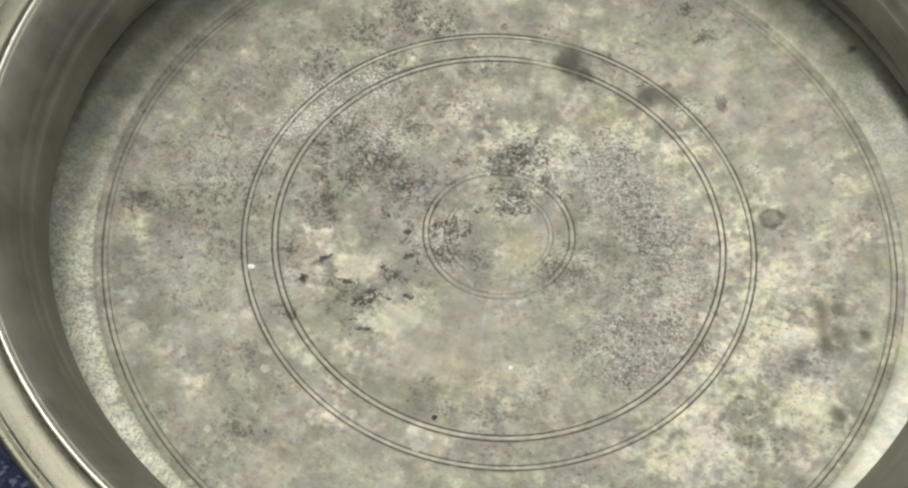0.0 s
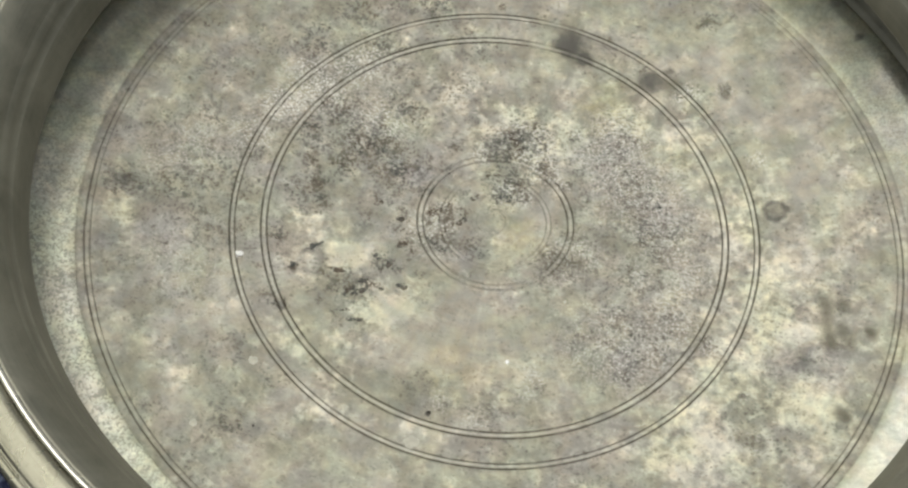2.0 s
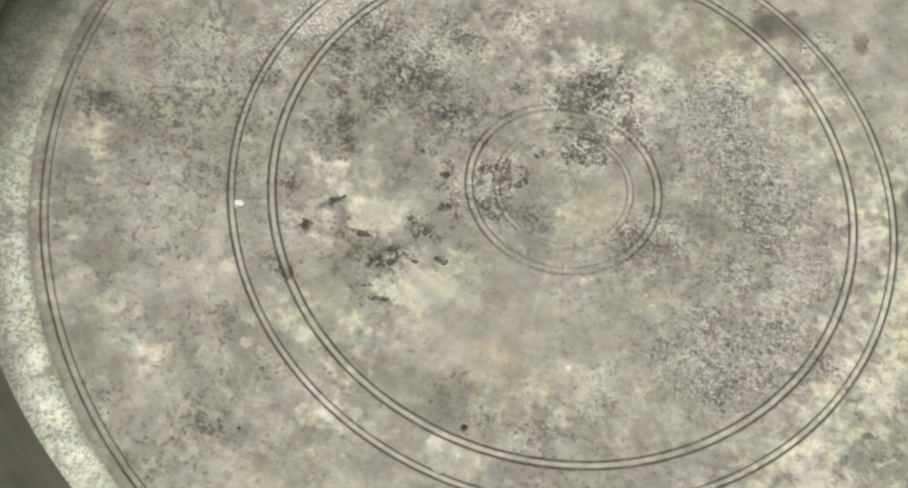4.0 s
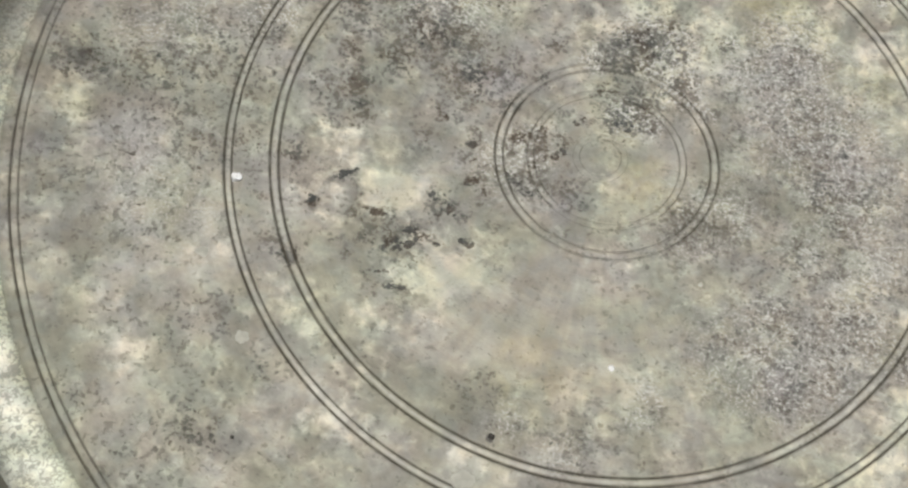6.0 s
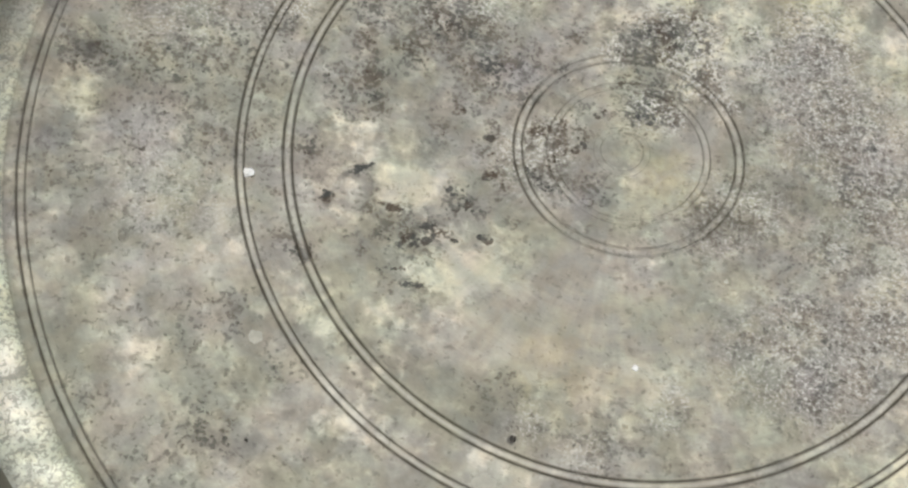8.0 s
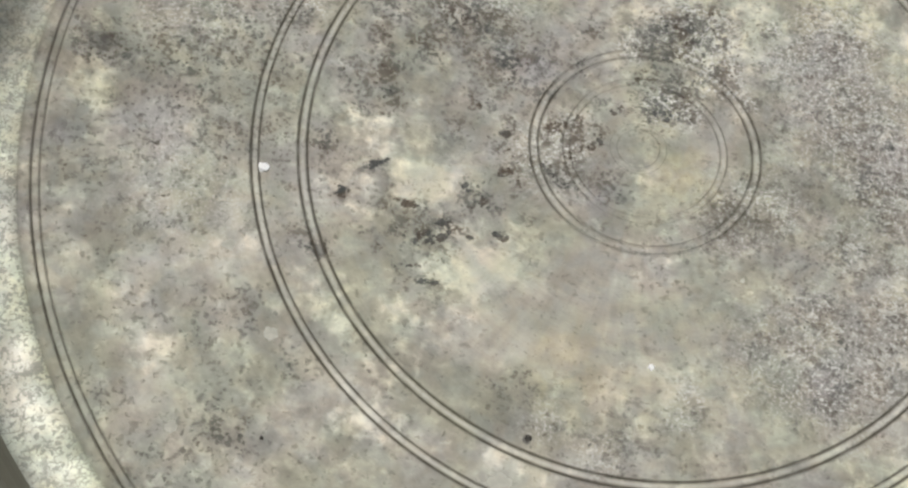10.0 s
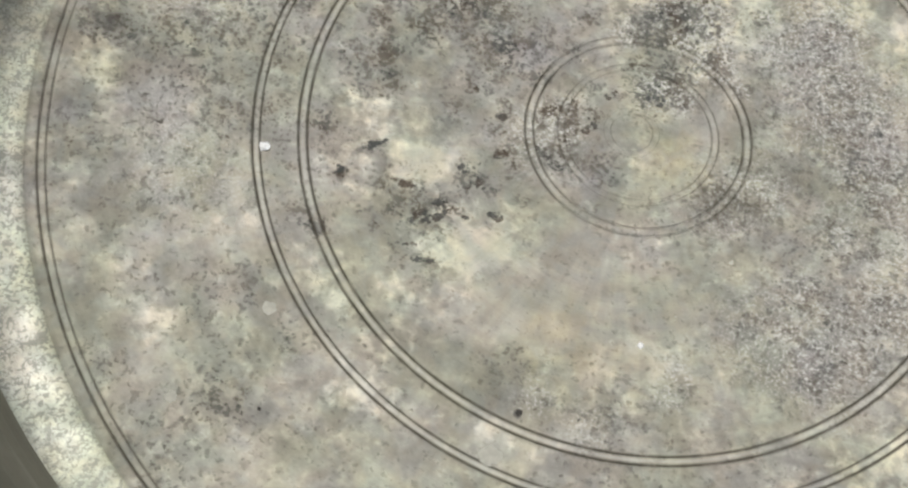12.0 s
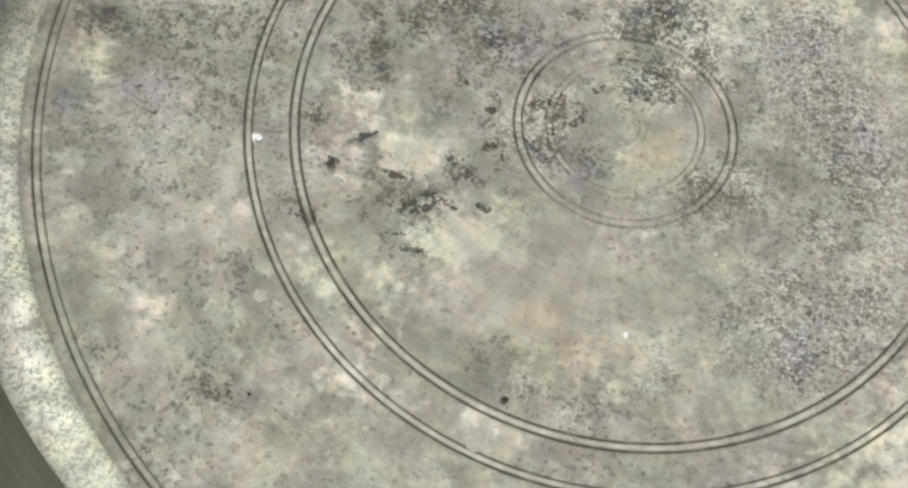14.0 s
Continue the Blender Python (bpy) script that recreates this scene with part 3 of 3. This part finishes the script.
# crusts of dark corrosion, in mm: x and y of both ends, half width, strength
CRUST_WEST = (
    (-67.6, -21.8, -66.2, -20.1, 0.92, 1.00), (-66.1, -20.5, -63.6, -18.4, 0.61, 1.00), (-69.5, -21.3, -67.6, -20.5, 0.41, 0.80),
    (-72.9, -28.8, -71.7, -31.3, 0.73, 1.00), (-73.0, -31.7, -71.2, -29.7, 0.49, 0.80), (-56.6, -29.3, -54.1, -28.8, 0.92, 1.00),
    (-47.7, -32.1, -44.9, -31.5, 0.82, 1.00), (-43.9, -33.8, -42.7, -32.3, 0.61, 0.80), (-50.8, -36.9, -49.6, -35.8, 1.02, 0.90),
    (-49.0, -38.4, -46.3, -36.1, 1.12, 1.00), (-44.6, -35.3, -43.4, -34.1, 0.82, 0.80), (-54.7, -38.8, -51.7, -39.2, 1.22, 0.70),
    (-42.8, -20.4, -42.1, -21.1, 1.22, 0.80), (-38.5, -21.9, -37.2, -24.6, 1.02, 0.90), (-41.3, -26.3, -38.9, -23.7, 0.82, 0.80),
)
CRUST_RING = (
    (-33.1, -31.8, -30.6, -32.2, 0.82, 1.00), (-40.3, -34.8, -38.5, -34.0, 0.53, 0.90), (-55.7, -46.8, -49.0, -44.7, 0.53, 0.60),
    (-49.1, -49.0, -44.1, -48.7, 0.61, 0.90), (-36.6, -3.0, -34.9, -1.4, 1.22, 0.70), (-35.0, -14.4, -33.0, -13.6, 1.02, 0.90),
    (-75.6, -47.1, -72.5, -48.1, 1.63, 0.75), (-60.3, -44.4, -60.4, -41.5, 0.61, 0.60), (-34.9, -7.0, -33.4, -9.3, 0.82, 0.70),
    (-25.3, 2.2, -22.0, 3.7, 1.43, 0.70), (-24.2, -9.6, -22.1, -10.8, 1.43, 0.70), (-20.8, -12.2, -18.2, -14.2, 1.43, 0.60),
    (-13.6, -0.3, -11.9, 1.4, 1.43, 0.70), (-10.0, 10.8, -7.9, 12.2, 1.02, 0.70), (1.3, 13.4, 4.5, 12.4, 1.22, 0.80),
)
# pale salts between the pits
SALTED = (
    (-78.0, 52.0, 12.0, 0.7), (-88.0, 40.0, 9.0, 0.8), (-62.0, 66.0, 12.0, 0.6), (-98.0, 24.0, 9.0, 0.4), (-20.0, -2.0, 7.0, 0.6),
    (-120.0, 10.0, 14.0, 0.25), (-50.0, 40.0, 14.0, 0.4), (-110.0, -40.0, 16.0, 0.15),
)
# thin films, in mm: x and y of both ends, half width, strength
FILMS = (
    (122.0, -21.0, 123.6, -40.0, 2.0, 0.75), (128.4, -23.5, 128.4, -24.2, 2.3, 0.6), (127.8, -33.0, 127.8, -36.0, 2.4, 0.7),
    (137.2, -33.6, 137.6, -34.4, 1.6, 0.9), (124.6, -67.0, 126.0, -68.4, 2.2, 0.9), (91.0, -79.4, 96.5, -80.6, 2.2, 0.6),
    (74.6, 101.8, 79.0, 105.6, 1.0, 0.9), (79.0, 105.6, 83.6, 104.0, 0.8, 0.7), (86.0, 73.0, 87.2, 69.5, 1.8, 0.7),
    (24.4, 3.0, 25.6, 10.0, 3.4, 0.38), (34.0, 1.0, 46.0, -3.0, 4.6, 0.34), (20.0, -16.0, 30.0, -13.0, 4.4, 0.38),
    (21.0, 92.0, 24.0, 88.0, 8.0, 0.5), (54.0, 75.5, 66.0, 73.0, 3.2, 0.6), (-30.0, -70.0, -12.0, -79.0, 5.0, 0.18),
)
ROUND_SPOT = (105.9, 17.0, 4.3)


def floor_height(r):
    return 7.07 * ((r / 100) ** 2 - 1)


def floor_profile():
    radii = set(np.arange(1.0, 152.9, 1.0).round(3))
    for r, half, _, _ in ENGRAVED:
        radii = {q for q in radii if abs(q - r) > half * 2.2}
        radii |= {round(r + half * k, 3) for k in (-2, -1.2, -0.8, -0.4, 0, 0.4, 0.8, 1.2, 2)}
    radii |= {round(r, 3) for r in RIDGES}
    rows = [(0.0, floor_height(0))]
    for r in sorted(radii):
        cut = sum(depth * math.exp(-((r - c) / (half * 0.7)) ** 2) for c, half, depth, _ in ENGRAVED)
        rows.append((r, floor_height(r) - cut))
    # a low step, then the shallow cove that runs out under the overhanging wall
    rows += [(153.2, 9.56), (153.6, 9.74), (154.2, 9.92), (155.2, 10.1), (156.6, 10.35), (158.5, 10.7), (160.2, 11.05), (161.8, 11.42),
             (163.4, 11.88), (164.9, 12.4), (166.3, 13.0), (167.6, 13.7), (168.8, 14.4), (170.0, 15.0), (171.8, 15.6), (174.0, 16.0), (177.2, 16.3)]
    return rows


def spread(x, y, groups, power=1.2, drift=1.0):
    wx = x + 1.8 * np.sin(y * 0.21 + 1) + 1.2 * np.sin(x * 0.37 + y * 0.11)
    wy = y + 1.8 * np.sin(x * 0.19 + 2) + 1.2 * np.sin(y * 0.41 - x * 0.13)
    total = np.zeros_like(x)
    for cx, cy, size, strength in groups:
        warp = drift * min(1.0, size / 8)
        dx, dy = x + (wx - x) * warp - cx, y + (wy - y) * warp - cy
        total = np.maximum(total, strength * np.exp(-((dx * dx + dy * dy) / (size * size)) ** power))
    return total


def tide_mark(x, y, cx, cy, size):
    """A round spot, darker along its outline."""
    d = np.hypot(x - cx, y - cy)
    return 0.62 * np.exp(-((d - size) / 1.1) ** 2) + 0.42 * np.clip((size - d) / 1.0, 0, 1)


def strips(x, y, marks, wander=0.5):
    """Soft-edged strips between two points."""
    total = np.zeros_like(x)
    for ax, ay, bx, by, half, strength in marks:
        ux, uy = bx - ax, by - ay
        along = np.clip(((x - ax) * ux + (y - ay) * uy) / (ux * ux + uy * uy), 0, 1)
        d = np.hypot(x - ax - along * ux, y - ay - along * uy) + wander * np.sin(x * 0.9 + y * 0.5) * min(1.0, half / 3)
        total = np.maximum(total, strength / (1 + np.exp(np.minimum((d - half) / (0.28 * half), 50))))
    return total


def build_basin():
    basin = tagged(new("basin"), "shallow round tarnished bronze basin with engraved rings", "basin")
    top = floor_profile()
    under = [(177.0, 14.9), (173.0, 13.6), (169, 12.2), (164, 9.8), (156, 7.6), (140, 4.2), (110, -1.6), (80, -8.6), (62, -13.0), (56, -13.4), (2, -13.4)]
    seg = 720
    mesh = lathe("floor_plate", top + under, seg, False)
    co = np.empty(len(mesh.vertices) * 3)
    mesh.vertices.foreach_get("co", co)
    x, y = co.reshape(-1, 3)[:, 0] / MM, co.reshape(-1, 3)[:, 1] / MM
    r, a = np.hypot(x, y), np.arctan2(y, x)
    # the inner rings were turned a little off the centre of the outer ones
    inner_share, core_share = np.interp(r, [36, 82], [1, 0]), np.interp(r, [9, 17], [1, 0])
    x, y = x - 1.7 * core_share, y + 1.8 * inner_share + 0.1 * core_share
    co.reshape(-1, 3)[:, 0], co.reshape(-1, 3)[:, 1] = x * MM, y * MM
    mesh.vertices.foreach_set("co", co)
    worn = 0.72 + 0.28 * np.sin(2 * a + 0.4) * np.sin(5 * a + 1.3)
    faint = np.clip(0.55 + 0.6 * np.cos(a * 2 - 0.5) + 0.25 * np.sin(7 * a), 0.08, 1)
    line = np.zeros_like(r)
    for c, half, _, grime in ENGRAVED:
        amount = grime * (faint if c < 60 else worn * 0.3 + 0.7)
        if c > 140:
            amount = amount * np.clip(0.75 - 0.6 * np.sin(a), 0.25, 1)
        line = np.maximum(line, amount * np.exp(-((r - c) / (half * 0.8)) ** 2))
    line = np.maximum(line, 0.16 * np.exp(-((r - 153.1) / 0.4) ** 2))
    ridge = np.maximum.reduce([np.exp(-((r - c) / 0.5) ** 2) for c in RIDGES]) * (0.75 + 0.25 * np.sin(3 * a + 0.8))
    turn = np.degrees(a) % 360
    # highlights painted on the cove at three bearings, through colour, metal and gloss
    glints = np.clip(0.12 + 0.5 * np.exp(-((turn - 212) / 34) ** 2) + np.exp(-((turn - 328) / 22) ** 2) + 0.8 * np.exp(-((turn - 22) / 9) ** 2), 0, 1)
    line *= 1 - np.clip(spread(x, y, RUBBED), 0, 0.9)
    layers = {
        "pit": np.maximum.reduce([spread(x, y, g) for g in (PITTED_NORTH, PITTED_SOUTH, PITTED_EAST, PITTED_CENTRE, PITTED_OUTER, PITTED_EAST_FINE, PITTED_RING)] + [spread(x, y, PITTED_WEST, 1.2, 0.15)]),
        "stain": np.maximum(spread(x, y, STAINS, 1.2, 0.35), tide_mark(x, y, *ROUND_SPOT)), "pale": spread(x, y, PALE + PALE_OUTER, 0.9), "grey": spread(x, y, GREY, 0.9), "olive": spread(x, y, OLIVE), "smooth": np.clip(spread(x, y, SMOOTH), 0, 1),
        "salts": np.maximum.reduce([spread(x, y, g) for g in (PITTED_EAST, PITTED_EAST_FINE, PITTED_CENTRE[:7], SALTED)]),
        "film": strips(x, y, FILMS), "crust": strips(x, y, CRUST_WEST + CRUST_RING, 0.3), "violet": spread(x, y, VIOLET), "groove": line, "ridge": ridge * np.where(r < 60, faint, 1) * np.interp(r, [10, 18, 25, 35, 120, 140], [0, 0.3, 0.5, 0.85, 0.85, 0.3]), "shine": np.clip((r - 153.6) / 3, 0, 1) * glints,
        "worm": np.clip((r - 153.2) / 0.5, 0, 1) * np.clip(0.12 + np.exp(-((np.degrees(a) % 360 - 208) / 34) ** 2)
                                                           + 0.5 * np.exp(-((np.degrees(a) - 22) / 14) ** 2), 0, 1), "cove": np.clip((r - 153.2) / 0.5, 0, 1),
    }
    for trio in LAYERS:
        values = np.stack([layers[key] for key in trio], -1)
        mesh.attributes.new("_".join(trio), "FLOAT_VECTOR", "POINT").data.foreach_set("vector", values.astype(np.float32).ravel())
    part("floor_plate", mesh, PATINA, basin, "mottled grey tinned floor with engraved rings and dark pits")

    # waisted wall: bulges out under an overhang, then flares from the waist to the rim
    inner = [(175.6, 16.4), (178.6, 17.6), (181.0, 20.2), (182.0, 23.6), (181.6, 27.0), (179.8, 30.2), (176.5, 32.8), (172.5, 34.6), (168.5, 35.9),
             (165.2, 36.9), (162.8, 37.9), (161.3, 39.0), (160.7, 40.1), (160.6, 41.2), (160.9, 43), (161.6, 46), (162.6, 49), (163.4, 51.4),
             (163.6, 51.65), (163.9, 51.9), (164.9, 54.8), (166.1, 57.7), (166.35, 57.9), (166.6, 58.4), (168.4, 61.6), (170.6, 64.8), (172.9, 67.4),
             (175.2, 69.1), (176.3, 69.8)]
    outer = [(177.0, 68.6), (176.6, 67.6), (174.0, 64.8), (171.0, 61.0), (168.4, 56.6), (165.6, 50.0), (163.8, 45.0), (163.6, 42.5), (165.5, 40.2),
             (169.5, 38.6), (174.0, 37.0), (178.6, 34.8), (182.0, 31.6), (184.0, 27.2), (184.3, 23.0), (183.0, 18.6), (180.0, 15.8), (176.0, 14.6)]
    part("wall", lathe("wall", inner + outer, 360, True, 0.0012, 1.7), WALL_METAL, basin, "dull brown waisted bronze wall")

    lip = [(175.9, 69.4), (176.4, 70.0), (176.9, 70.35), (177.3, 70.5), (177.7, 70.4), (178.0, 70.1), (178.1, 69.7), (178.0, 69.0), (177, 68.9)]
    part("lip", lathe("lip", lip, 360, True, 0.0012), LIP_METAL, basin, "bright polished lip bead")

    rim = [(177.8, 69.3), (178.5, 69.5), (178.9, 70.0), (179.8, 70.45), (181.3, 70.6), (184, 70.7), (186.6, 70.7), (187.2, 70.6), (187.6, 70.2), (188.0, 70.6),
           (188.5, 70.7), (188.9, 70.3), (189.3, 70.6), (190.1, 70.5), (190.8, 70.0), (191.2, 69.2), (191.0, 68.3), (190.2, 67.8), (184, 67.6), (178, 67.2)]
    part("rim", lathe("rim", rim, 360, True, 0.0012), RIM_METAL, basin, "flat yellowed rim with two engraved lines")
    return basin


def lump(name, size, flat, seed, mat, place, label, category, group=""):
    """An irregular crumb resting on the floor of the basin."""
    bm = bmesh.new()
    bmesh.ops.create_icosphere(bm, subdivisions=4, radius=1)
    for v in bm.verts:
        n = noise.noise(v.co * 1.4 + Vector((seed, seed * 0.7, 0)))
        v.co *= 1 + 0.5 * n + 0.16 * noise.noise(v.co * 4.2 + Vector((0, seed, seed)))
        v.co.z = max(v.co.z, -0.5) * flat
    low = min(v.co.z for v in bm.verts)
    for v in bm.verts:
        v.co.z -= low
        v.co *= size * MM
    mesh = finish(bm, name)
    mesh.materials.append(mat)
    ob = new(name, mesh)
    x, y = place
    ob.location = (x * MM, y * MM, (floor_height(math.hypot(x, y)) + LIFT) * MM)
    return tagged(ob, label, category, group)


def solder_drop(size, seed, place):
    """A low lens of metal with an uneven outline; its edge runs out flush with the floor."""
    bm = bmesh.new()
    rings, segments = 8, 40
    x, y = place
    rows = []
    for i in range(1, rings + 1):
        row = []
        for j in range(segments):
            a = 2 * math.pi * j / segments
            side = Vector((math.cos(a), math.sin(a), 0))
            reach = size * (1 + 0.45 * noise.noise(side * 0.9 + Vector((seed, seed, 0))) + 0.22 * noise.noise(side * 2.6 + Vector((0, seed, seed))))
            k = i / rings
            px, py = side.x * reach * k, side.y * reach * k
            rise = 0.13 * (1 - k * k) ** 1.3 - 0.03
            z = floor_height(math.hypot(x + px, y + py)) - floor_height(math.hypot(x, y)) + rise
            row.append(bm.verts.new((px * MM, py * MM, z * MM)))
        rows.append(row)
    top = bm.verts.new((0, 0, 0.1 * MM))
    for j in range(segments):
        k = (j + 1) % segments
        bm.faces.new((top, rows[0][j], rows[0][k]))
        for inner, outer in zip(rows, rows[1:]):
            bm.faces.new((inner[j], outer[j], outer[k], inner[k]))
    mesh = finish(bm, "solder_drop")
    mesh.materials.append(SOLDER)
    ob = new("solder_drop", mesh)
    ob.location = (x * MM, y * MM, (floor_height(math.hypot(x, y)) + LIFT) * MM)
    return tagged(ob, "flat pale drop of old solder")


basin = build_basin()
for n, (x, y, size) in enumerate(SOLDER_DROPS):
    drop = solder_drop(size, n + 2.3, (x, y))
    drop.parent = basin
for n, (x, y, size) in enumerate(((-92.4, -29.6, 1.25), (9.6, -57.7, 0.75))):
    lump("white_crumb", size, 0.32, n + 1.0, WHITE_GRIT, (x, y), "tiny white crumb stuck to the basin floor", "crumb", "white crumbs in the basin")
for n, (x, y, size) in enumerate(((-15.8, -81.7, 0.72), (-73.5, -96.3, 0.42))):
    lump("black_crumb", size, 0.28, n + 5.0, BLACK_GRIT, (x, y), "tiny black grit crumb on the basin floor", "crumb", "black crumbs in the basin")
